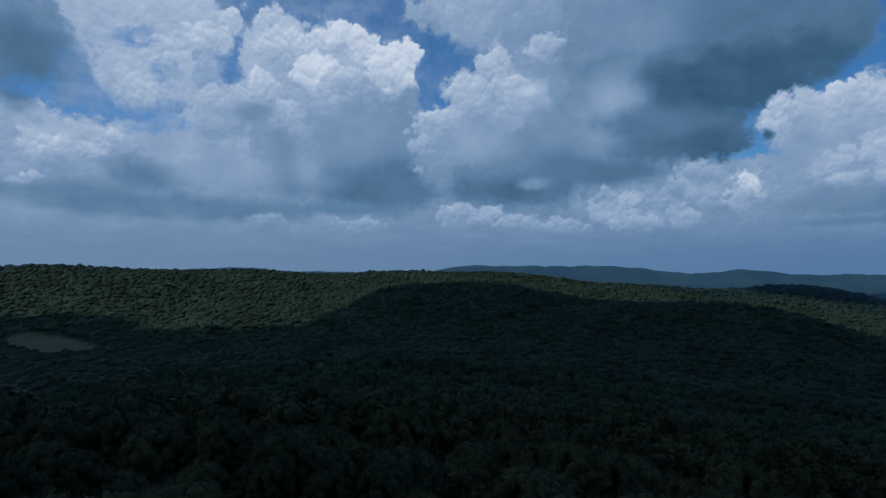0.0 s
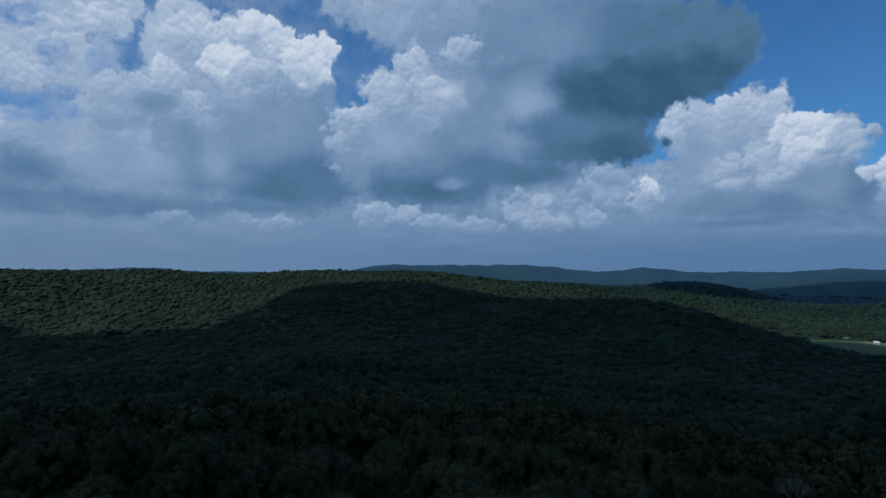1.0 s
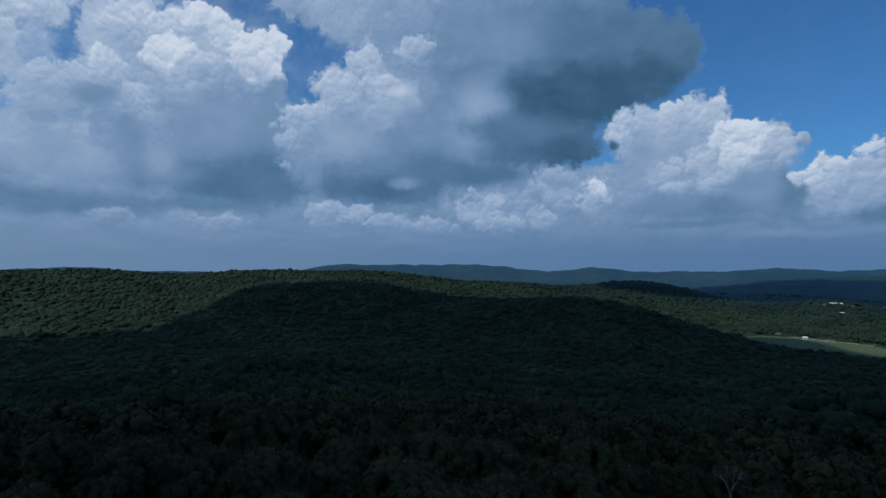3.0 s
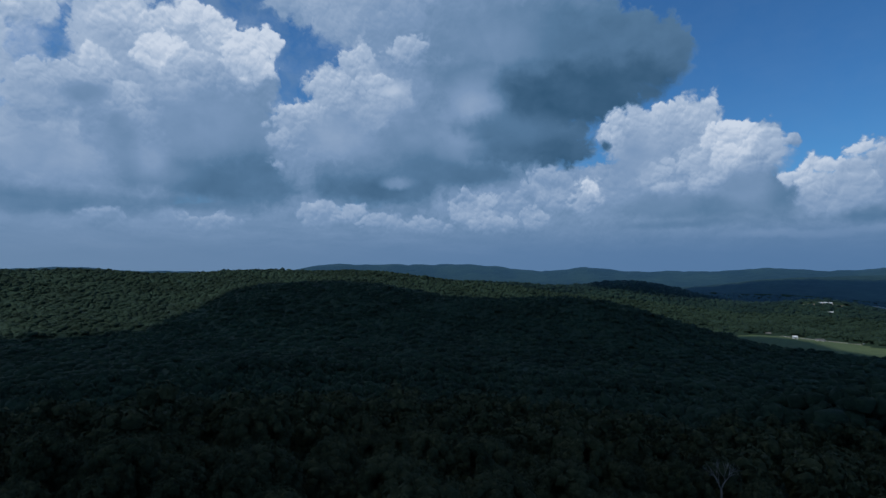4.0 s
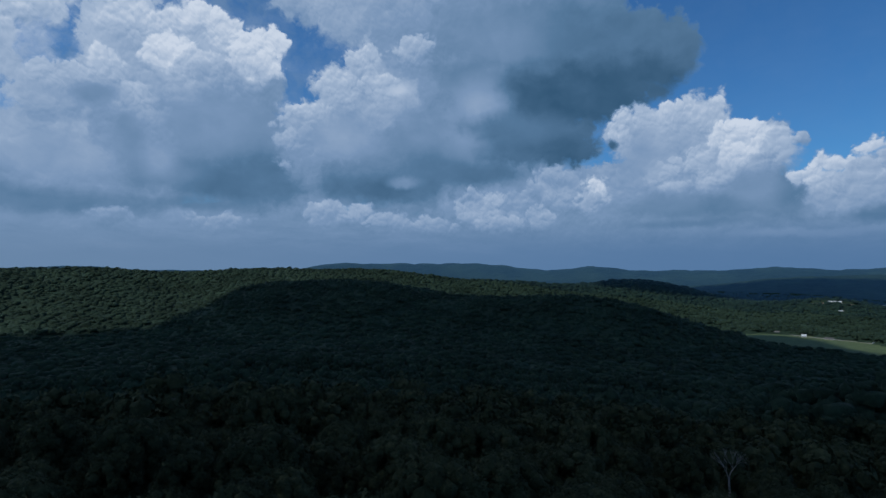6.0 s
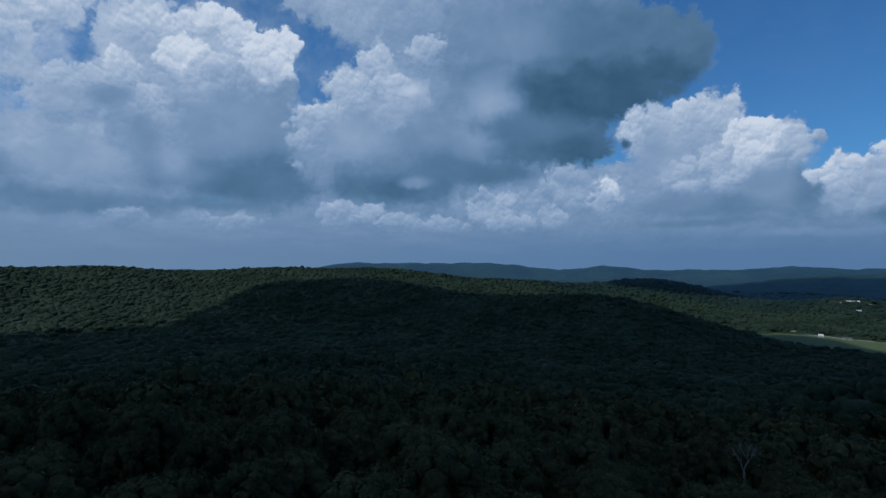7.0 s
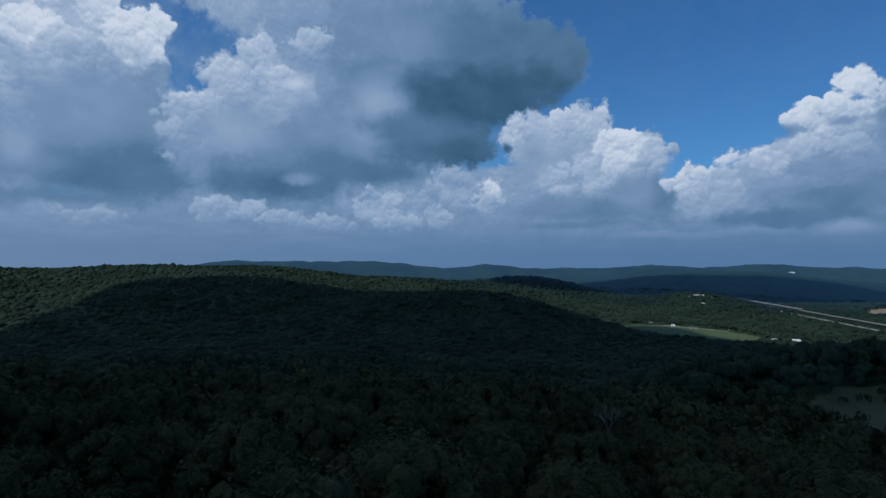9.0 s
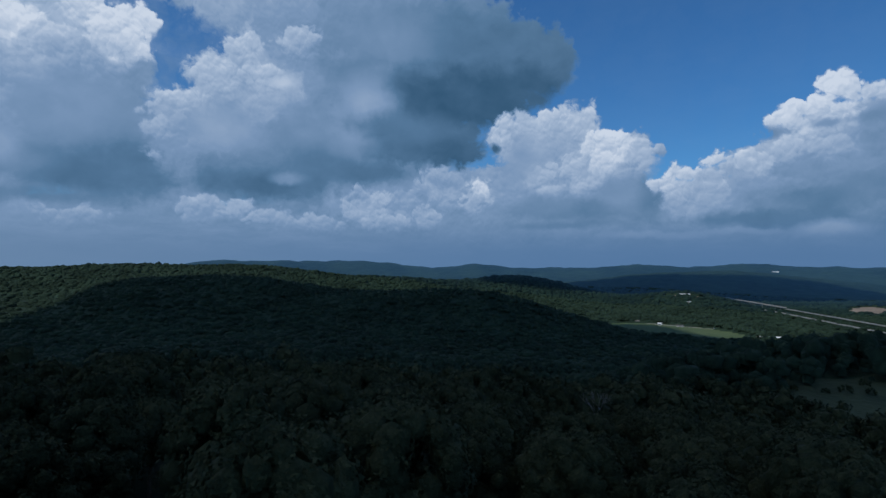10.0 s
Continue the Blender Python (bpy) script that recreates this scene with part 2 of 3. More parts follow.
def build_sky():
    n = Net(world.node_tree)
    ray = n.node("ShaderNodeTexCoord").outputs["Generated"]
    xyz = n.node("ShaderNodeSeparateXYZ")
    n.feed(xyz, 0, ray)
    az = n.math("DEGREES", n.math("ARCTAN2", xyz.outputs[0], xyz.outputs[1]))
    el = n.math("DEGREES", n.math("ARCSINE", xyz.outputs[2]))
    at = n.node("ShaderNodeCombineXYZ")
    n.feed(at, 0, az)
    n.feed(at, 1, el)
    flat = at.outputs[0]
    # uneven outlines: the plane is stirred a little before the puffs are looked up
    p = n.vec("ADD", flat, n.vec("MULTIPLY_ADD", n.noise(flat, 0.35, 3.0, 0.5, "Color"), (1.6, 1.2, 0), (-0.8, -0.6, 0)))
    p = n.vec("ADD", p, n.vec("MULTIPLY_ADD", n.noise(flat, 1.7, 3.0, 0.55, "Color"), (0.5, 0.4, 0), (-0.25, -0.2, 0)))

    def billows(v, sizes):
        """Heaped round heads at several sizes."""
        h = None
        for scale, weight in sizes:
            d = n.cells(v, scale, 0.0)
            k = n.math("MULTIPLY", n.math("MULTIPLY", d, d), -weight * 1.6)
            h = k if h is None else n.math("ADD", h, k)
        return h

    small = ((0.40, 0.46), (0.95, 0.30), (2.1, 0.15), (4.4, 0.06))
    curd = billows(p, small)
    crisp = n.math("SUBTRACT", curd, billows(n.vec("ADD", p, (-0.08, 0.26, 0)), small))
    cloudy = n.math("SUBTRACT", n.noise(n.vec("MULTIPLY", p, (0.8, 1.0, 0)), 0.42, 5.0, 0.52), 0.5)
    wild = n.math("SUBTRACT", n.noise(p, 0.75, 6.0, 0.6), 0.5)
    # how far the outline stands in or out, in degrees
    scallop = n.math("MULTIPLY_ADD", curd, -1.3, -0.6)
    ragged = n.math("MULTIPLY_ADD", wild, 3.0, n.math("MULTIPLY_ADD", scallop, 0.6, -0.3))

    def blend(f, a, b):
        return n.math("MULTIPLY_ADD", f, n.math("SUBTRACT", b, a), a)

    # a low bank of far cloud along the horizon
    low = n.math("MULTIPLY_ADD", n.noise(n.vec("MULTIPLY", flat, (0.2, 0.6, 0)), 1.0, 4.0, 0.55), 4.0, 5.2)
    cover = n.ramp(n.math("SUBTRACT", low, el), -0.3, 1.2)
    wisps = n.noise(n.vec("MULTIPLY", p, (0.13, 0.8, 0)), 1.0, 5.0, 0.6)
    tone = n.ramp(wisps, 0.34, 0.66, 0.40, 0.58, False)
    shading = n.math("MULTIPLY_ADD", crisp, 0.42, n.math("MULTIPLY", cloudy, 0.26))
    gentle = n.math("MULTIPLY_ADD", crisp, 0.24, n.math("MULTIPLY", cloudy, 0.34))
    puff = {kind: puff_group(kind) for kind in ("head", "body", "soft", "hole")}
    for kind, bank in BANKS:
        edge, relief = {"head": (scallop, shading), "body": (ragged, gentle)}.get(kind, (ragged, cloudy))
        for a, e, w, h, *light in bank:
            k = n.node("ShaderNodeGroup", node_tree=puff[kind])
            lit = light[0] if light else 0.0
            given = (p, (1 / w, 1 / h, 0), (-a / w, -e / h, 0), min(w, h), lit, 0.25 + 0.75 * min(1.0, max(0.0, (lit - 0.2) / 0.6)), edge, relief, tone, cover)
            for i, v in enumerate(given):
                n.feed(k, i, v)
            tone, cover = k.outputs[0], k.outputs[1]
    # overhead and behind, the same broken cumulus by chance
    seen = n.math("MULTIPLY", n.ramp(az, -46, -40), n.ramp(az, 68, 74, 1, 0))
    seen = n.math("MULTIPLY", seen, n.ramp(el, 28, 33, 1, 0))
    broad = n.ramp(n.noise(n.vec("MULTIPLY", ray, (1, 1, 2.2)), 2.6, 7.0, 0.6), 0.45, 0.62)
    cover = blend(seen, n.math("MAXIMUM", broad, n.ramp(el, 4, 8, 1, 0)), cover)
    tone = blend(seen, n.math("MULTIPLY_ADD", cloudy, 0.6, 0.5), tone)
    # thin veils in the blue, more towards the west
    veil = n.math("MULTIPLY", n.ramp(n.noise(p, 0.25, 6.0, 0.65), 0.28, 0.64), n.ramp(az, -18, 15, 0.85, 0.05))
    cover = n.math("MAXIMUM", cover, n.math("MULTIPLY", veil, seen))
    tone = n.math("MAXIMUM", n.math("MINIMUM", tone, 1.0), 0.0)
    cloud = n.node("ShaderNodeValToRGB")
    n.feed(cloud, 0, tone)
    ramp = cloud.color_ramp
    ramp.elements[0].position, ramp.elements[0].color = 0.0, (0.030, 0.088, 0.168, 1)
    ramp.elements[1].position, ramp.elements[1].color = 1.0, (0.585, 0.665, 0.79, 1)
    for pos, col in ((0.3, (0.092, 0.188, 0.325, 1)), (0.55, (0.19, 0.298, 0.475, 1)), (0.78, (0.355, 0.46, 0.625, 1))):
        ramp.elements.new(pos).color = col

    air = n.node("ShaderNodeTexSky", sky_type="NISHITA", sun_disc=False, sun_elevation=radians(SUN_EL), sun_rotation=radians(SUN_AZ), altitude=300.0)
    blue = n.mix(1.0, n.mix(1.0, air.outputs[0], (0.072, 0.072, 0.072), "MULTIPLY"), (0.38, 0.90, 1.40), "MULTIPLY")
    sky = n.mix(cover, blue, cloud.outputs[0])
    haze = n.mix(n.ramp(az, -40, 50), (0.142, 0.238, 0.385), (0.085, 0.180, 0.345))
    sky = n.mix(n.ramp(el, 0.8, 5.5, 0.95, 0.0), sky, haze)
    sky = n.mix(n.math("MULTIPLY", n.ramp(el, 30, 42), cover), sky, (0.075, 0.075, 0.066))
    sky = n.mix(n.ramp(el, -3.0, -0.5, 1.0, 0.0), sky, (0.05, 0.075, 0.09))
    back = n.node("ShaderNodeBackground")
    n.feed(back, 0, sky)
    back.inputs[1].default_value = 1.0
    out = n.node("ShaderNodeOutputWorld")
    n.tree.links.new(back.outputs[0], out.inputs[0])


build_sky()


# ---- materials ----
def surface(name, rough=0.8, metal=0.0):
    """A node material with a principled surface: returns it, its net and the shader node."""
    m = bpy.data.materials.new(name)
    m.use_nodes = True
    n = Net(m.node_tree)
    b = n.node("ShaderNodeBsdfPrincipled")
    out = n.node("ShaderNodeOutputMaterial")
    n.tree.links.new(b.outputs[0], out.inputs[0])
    b.inputs["Roughness"].default_value, b.inputs["Metallic"].default_value = rough, metal
    b.inputs["Specular IOR Level"].default_value = 0.25
    return m, n, b


def bumped(n, b, height, strength, distance):
    k = n.node("ShaderNodeBump")
    k.inputs["Strength"].default_value, k.inputs["Distance"].default_value = strength, distance
    n.feed(k, "Height", height)
    n.tree.links.new(k.outputs[0], b.inputs["Normal"])


def foliage(name, dark, light, grain, stand):
    """Leaves: fine mottling by leaf clump and a slower change from stand to stand."""
    m, n, b = surface(name, 0.7)
    where = n.node("ShaderNodeNewGeometry").outputs["Position"]
    a = n.ramp(n.noise(where, grain, 3.0, 0.6), 0.3, 0.7)
    c = n.ramp(n.noise(where, stand, 2.0, 0.5), 0.35, 0.65)
    own = n.node("ShaderNodeNewGeometry").outputs["Random Per Island"]
    f = n.math("MULTIPLY_ADD", a, 0.4, n.math("MULTIPLY_ADD", c, 0.42, n.math("MULTIPLY", own, 0.18)))
    n.feed(b, "Base Color", n.mix(f, dark, light))
    bumped(n, b, n.noise(where, grain * 4, 4.0, 0.7), 0.8, 0.3 / grain)
    b.inputs["Specular IOR Level"].default_value = 0.06
    return m


LEAF = foliage("leaves", (0.018, 0.026, 0.013), (0.070, 0.080, 0.039), 0.5, 0.06)
CANOPY = foliage("canopy", (0.010, 0.020, 0.012), (0.033, 0.058, 0.036), 0.30, 0.010)


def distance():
    """The far backdrop of wooded ranges; blue air haze is painted on as emission."""
    m = foliage("distant woods with emitted haze", (0.008, 0.02, 0.016), (0.026, 0.05, 0.03), 0.04, 0.004)
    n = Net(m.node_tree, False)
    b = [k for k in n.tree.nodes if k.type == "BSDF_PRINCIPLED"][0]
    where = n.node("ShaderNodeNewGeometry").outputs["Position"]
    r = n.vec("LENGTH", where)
    # the painted haze: a blue glow on the trees that grows with range
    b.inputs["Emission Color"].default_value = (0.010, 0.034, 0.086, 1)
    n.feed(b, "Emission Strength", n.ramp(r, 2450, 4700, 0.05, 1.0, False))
    return m


def plain(name, dark, light, scale, rough=0.85, bump=0.3):
    m, n, b = surface(name, rough)
    where = n.node("ShaderNodeNewGeometry").outputs["Position"]
    f = n.math("MULTIPLY_ADD", n.noise(where, scale, 5.0, 0.6), 0.6, n.math("MULTIPLY", n.noise(where, scale * 0.12, 3.0), 0.4))
    n.feed(b, "Base Color", n.mix(n.ramp(f, 0.35, 0.65), dark, light))
    bumped(n, b, n.noise(where, scale * 4, 4.0), bump, 0.2 / scale)
    return m


BARK = plain("bark", (0.05, 0.04, 0.03), (0.13, 0.11, 0.09), 3.0)
DEADWOOD = plain("bleached wood", (0.14, 0.135, 0.125), (0.26, 0.25, 0.235), 3.0)
HAZE_WOODS = distance()
HAY = plain("hay field grass", (0.058, 0.088, 0.034), (0.09, 0.125, 0.05), 0.06)
GRASS = plain("meadow grass", (0.044, 0.060, 0.032), (0.072, 0.090, 0.046), 0.06)


# ---- the ground ----
def hill(x, y, cx, cy, h, along, across, turn=0.0):
    a = math.radians(turn)
    u, v = (x - cx) * math.cos(a) + (y - cy) * math.sin(a), (y - cy) * math.cos(a) - (x - cx) * math.sin(a)
    return h * np.exp(-(u / along) ** 2 - (v / across) ** 2)


def ground(x, y):
    """Height of the land: the drone's own hill, ridges beyond a side valley, the wide valley floor and far ranges."""
    r, az = np.hypot(x, y), np.arctan2(x, y)
    g = 4 + 0 * x
    g = g + hill(x, y, -60, -20, 145, 430, 520)
    g = g + hill(x, y, -150, 900, 34, 700, 420)
    g = g + hill(x, y, 440, 220, 74, 180, 150, -30)
    g = g + hill(x, y, 50, 1610, 118, 480, 330, -14) + hill(x, y, 430, 1440, 16, 240, 200, -35) + hill(x, y, 170, 2260, 150, 680, 400, -8)
    g = g + hill(x, y, 720, 1285, 84, 300, 240, -35) + hill(x, y, 980, 2400, 74, 420, 420)
    g = g + hill(x, y, -1060, 2080, 167, 830, 520, 20) + hill(x, y, -1780, 1980, 92, 420, 520) + hill(x, y, -480, 2330, 10, 330, 420)
    g = g + hill(x, y, 1540, 2290, 98, 330, 420, -30)
    g = g + hill(x, y, 2840, 2330, 134, 1000, 300, -35)
    g = g + hill(x, y, 1950, 1720, 52, 260, 230)
    g = g + hill(x, y, -620, 1440, 26, 240, 260, 20) + hill(x, y, -300, 1560, -20, 130, 300, 15) + hill(x, y, -1050, 1700, 20, 200, 330, -15) + hill(x, y, -760, 1800, -18, 130, 350, 10) + hill(x, y, -420, 1900, -16, 110, 330, 25)
    g = g + 0.05 * g * np.sin(x / 120 + y / 200) * np.sin(y / 150 - x / 290) * np.clip((r - 500) / 500, 0, 1)
    g = np.maximum(g + hill(x, y, 1220, 1120, -26, 340, 320) + hill(x, y, 2240, 1610, -20, 420, 140, 54), 2.0 + 0 * x)
    deg = np.degrees(az)
    far = 160 + 3 * np.sin(deg * 0.9) + 2 * np.sin(deg * 2.3)
    for c, w, h in ((28.4, 2.6, 31), (44.8, 3.4, 24), (54.0, 2.7, 34), (60.4, 1.2, 10), (-21, 5, 32), (3.4, 4.0, 56), (9.6, 4.0, 42), (15.6, 4.4, 52), (19.6, 2.2, 22), (100, 12, 20), (170, 15, 24), (-90, 14, 22)):
        far = far + h * np.exp(-((deg - c) / w) ** 2)
    return np.maximum(g, far * np.exp(-((r - 4600) / 430) ** 2))


# open ground among the woods: place, half length, half width, turn
CLEARINGS = [(-850, 1205, 215, 66, -38), (-500, 1302, 130, 20, 3), (-238, 1262, 38, 15, -8), (-190, 733, 26, 14, 0),
              (335, 126, 88, 60, -60), (1215, 1110, 240, 145, 82), (2440, 1262, 300, 80, 26), (1905, 1675, 90, 48, -40),
              (1266, 862, 66, 40, -30), (110.2, 129.5, 8, 8, 0)]
ROAD = ((2640, 2168), (1370, 405))


def beside(x, y):
    """Signed distance from the line of the highway, and how far along it."""
    (ax, ay), (bx, by) = ROAD
    k = math.hypot(bx - ax, by - ay)
    ux, uy = (bx - ax) / k, (by - ay) / k
    return (x - ax) * -uy + (y - ay) * ux, (x - ax) * ux + (y - ay) * uy


def cleared(x, y):
    out = np.zeros(np.shape(x), bool)
    off, along = beside(x, y)
    out |= ((np.abs(off) < 10) | (np.abs(off + 58) < 10)) & (along > 250)
    for cx, cy, a, b, turn in CLEARINGS:
        t = math.radians(turn)
        u, v = (x - cx) * math.cos(t) + (y - cy) * math.sin(t), (y - cy) * math.cos(t) - (x - cx) * math.sin(t)
        out |= (u / a) ** 2 + (v / b) ** 2 < 1
    return out


def grid_mesh(name, x, y, z, wrap=False):
    """A quad mesh over 2D arrays of places."""
    rows, cols = x.shape
    ids = np.arange(rows * cols).reshape(rows, cols)
    if wrap:
        ids = np.concatenate([ids, ids[:, :1]], 1)
    q = np.stack([ids[:-1, :-1], ids[1:, :-1], ids[1:, 1:], ids[:-1, 1:]], -1).reshape(-1, 4)
    return raw_mesh(name, np.stack([x, y, z], -1).reshape(-1, 3), q, True)


def raw_mesh(name, verts, faces, smooth):
    me = bpy.data.meshes.new(name)
    k = faces.shape[1]
    me.vertices.add(len(verts))
    me.vertices.foreach_set("co", np.ascontiguousarray(verts, dtype=np.float32).ravel())
    me.loops.add(faces.size)
    me.loops.foreach_set("vertex_index", np.ascontiguousarray(faces, dtype=np.int32).ravel())
    me.polygons.add(len(faces))
    me.polygons.foreach_set("loop_start", np.arange(0, faces.size, k, dtype=np.int32))
    me.polygons.foreach_set("use_smooth", np.full(len(faces), smooth))
    me.update(calc_edges=True)
    return me


angles = np.radians(np.concatenate([np.arange(-60, 80, 0.5), np.arange(80, 300, 4.0)]))
rings = np.concatenate([np.arange(0.5, 200, 12.0), np.geomspace(205, 2300, 150), np.geomspace(2312, 4950, 170)])
A, R = np.meshgrid(angles, rings)
X, Y = R * np.sin(A), R * np.cos(A)
Z = ground(X, Y)
bumps = (np.random.rand(*Z.shape) - 0.35) * 9.0
deg = np.degrees(A)
wooded = (R < 2315) | ((R < 3290) & (deg > -49) & (deg < 75))
under = np.where(cleared(X, Y) | (R < 560), 0.0, 9.0)
Z = Z + np.where(wooded, under, 12 + bumps)
sheet = tagged(new("ground", grid_mesh("ground", X, Y, Z, True)), "wooded hills and valley floor under dense summer forest", "ground", kind="structure")
sheet.data.materials.append(CANOPY)
sheet.data.materials.append(CANOPY)
# the outer sheet glows blue in place of haze
sheet.data.materials.append(HAZE_WOODS)
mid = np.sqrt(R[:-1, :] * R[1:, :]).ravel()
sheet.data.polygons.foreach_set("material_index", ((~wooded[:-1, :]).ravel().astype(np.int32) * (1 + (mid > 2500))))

# ---- woods ----
rng = np.random.default_rng(7)


def icosphere(level):
    bm = bmesh.new()
    bmesh.ops.create_icosphere(bm, subdivisions=level, radius=1.0)
    v = np.array([w.co[:] for w in bm.verts])
    f = np.array([[w.index for w in q.verts] for q in bm.faces])
    bm.free()
    return v, f


def spread(near, far, gap, lo=-50.0, hi=76.0):
    """Places of trees on a jittered net between two distances."""
    g = np.arange(-far, far, gap)
    x, y = np.meshgrid(g, g)
    x = x.ravel() + rng.uniform(-0.62, 0.62, x.size) * gap
    y = y.ravel() + rng.uniform(-0.62, 0.62, y.size) * gap
    r, a = np.hypot(x, y), np.degrees(np.arctan2(x, y))
    keep = (r > near) & (r <= far) & (a > lo) & (a < hi) & ~cleared(x, y)
    return x[keep], y[keep]


def scales(rnd, m, way, s):
    """Leaf sprays at m: triangles of size s that face the given way, more or less."""
    nrm = way + rnd.normal(size=way.shape) * 0.3
    nrm /= np.linalg.norm(nrm, axis=-1, keepdims=True)
    e1 = np.cross(nrm, rnd.normal(size=way.shape))
    e1 /= np.linalg.norm(e1, axis=-1, keepdims=True)
    e2 = np.cross(nrm, e1)
    k = rnd.uniform(0.7, 1.3, s.shape)
    return np.stack([m + e1 * s * k, m - e1 * s * 0.5 + e2 * s * 0.87, m - e1 * s * 0.5 - e2 * s * 0.87 * k], -2)


def crowns(name, x, y, wide, tall, lobes, level, leaves, material, label):
    """One mesh of many crowns, each of some knobbly lobes with loose sprays of leaves."""
    v0, f0 = icosphere(level)
    f0 = f0[v0[f0].mean(1)[:, 2] > -0.45]
    base = ground(x, y)
    n = len(x)
    size = np.clip(rng.normal(1.0, 0.26, n), 0.55, 1.6)
    V, F, at = [], [], 0
    for k in range(lobes):
        a = rng.uniform(0, 2 * np.pi, n)
        off = (0 if lobes == 1 else 0.34) * wide * size * rng.uniform(0.3, 1.0, n)
        up = tall * size * (0.62 if lobes == 1 else 0.5 + rng.uniform(-0.3, 0.36, n) * (1.25 - 0.5 * off / (0.34 * wide * size)))
        r = wide * size * (0.5 if lobes == 1 else rng.uniform(0.34, 0.48, n) / math.sqrt(lobes * 0.55))
        c = np.stack([x + off * np.cos(a), y + off * np.sin(a), base + up], -1)
        jit = 1 + rng.uniform(-0.3, 0.3, (n, len(v0), 1))
        tallness = np.stack([rng.uniform(0.75, 1.25, n), rng.uniform(0.75, 1.25, n), np.full(n, 0.95 if lobes > 1 else 0.56)], -1)
        v = c[:, None, :] + v0[None] * jit * (r * (0.78 if leaves > 10 else 1.0))[:, None, None] * tallness[:, None, :]
        V.append(v.reshape(-1, 3))
        F.append((f0[None] + (np.arange(n) * len(v0))[:, None, None]).reshape(-1, 3) + at)
        at += n * len(v0)
        if leaves:
            d = rng.normal(size=(n, leaves, 3))
            d[..., 2] = np.abs(d[..., 2]) * 0.9 - 0.2
            d /= np.linalg.norm(d, axis=-1, keepdims=True)
            m = c[:, None] + d * (r[:, None, None] * rng.uniform(0.85, 1.22, (n, leaves, 1)))
            s = r[:, None, None] * rng.uniform(0.18, 0.36, (n, leaves, 1))
            tri = scales(rng, m, d, s)
            V.append(tri.reshape(-1, 3))
            F.append(np.arange(n * leaves * 3).reshape(-1, 3) + at)
            at += n * leaves * 3
    ob = new(name, raw_mesh(name, np.concatenate(V), np.concatenate(F), True))
    ob.data.materials.append(material)
    return tagged(ob, label, "forest", kind="stuff")


# the farthest crowns carry the emitted haze too
crowns("valley_woods", *spread(2320, 3300, 15.0), 19.0, 14.0, 1, 1, 0, HAZE_WOODS, "distant forest across the valley floor and hills")
crowns("hill_woods", *spread(800, 2320, 10.3), 12.6, 13.0, 1, 1, 0, CANOPY, "far deciduous forest covering the hills")
crowns("slope_woods", *spread(340, 800, 10.4), 13.5, 15.5, 4, 1, 4, CANOPY, "dense deciduous forest on the shaded slopes")
crowns("near_woods", *spread(170, 340, 12.0), 15.5, 17.0, 12, 1, 36, LEAF, "dense deciduous treetops in cloud shadow")


def part(name, bm, material, parent, label=""):
    """Links a bmesh as one mesh object under a thing or a part."""
    me = bpy.data.meshes.new(name)
    bm.to_mesh(me)
    bm.free()
    me.materials.append(material)
    ob = new(name, me)
    ob.parent = parent
    return tagged(ob, label) if label else ob


def limb(bm, path, radii, sides=7):
    """A tapered round limb along some points."""
    last = None
    for i, (p, r) in enumerate(zip(path, radii)):
        p = Vector(p)
        d = (Vector(path[min(i + 1, len(path) - 1)]) - Vector(path[max(i - 1, 0)])).normalized()
        u = d.orthogonal().normalized()
        w = d.cross(u)
        ring = [bm.verts.new(p + r * (math.cos(k * 2 * math.pi / sides) * u + math.sin(k * 2 * math.pi / sides) * w)) for k in range(sides)]
        if last:
            for k in range(sides):
                bm.faces.new((last[k], last[(k + 1) % sides], ring[(k + 1) % sides], ring[k]))
        last = ring
    bm.faces.new(last)


def forks(bm, rnd, base, way, length, radius, depth, crook=0.25):
    """Branches that fork until they are twigs; returns the tips."""
    mid = base + way * length * 0.5 + Vector(rnd.normal(size=3)) * length * 0.06
    tip = base + way * length + Vector(rnd.normal(size=3)) * length * 0.08
    limb(bm, [base, mid, tip], [radius, radius * 0.8, radius * 0.6], 6 if depth > 1 else 4)
    if depth == 0:
        return [tip]
    tips = []
    for k in range(int(rnd.integers(2, 4))):
        turn = (way + Vector(rnd.normal(size=3)) * crook * 1.6).normalized()
        tips += forks(bm, rnd, tip - way * length * 0.08, (turn + Vector((0, 0, 0.15))).normalized(), length * rnd.uniform(0.62, 0.8), radius * 0.6, depth - 1, crook)
    return tips


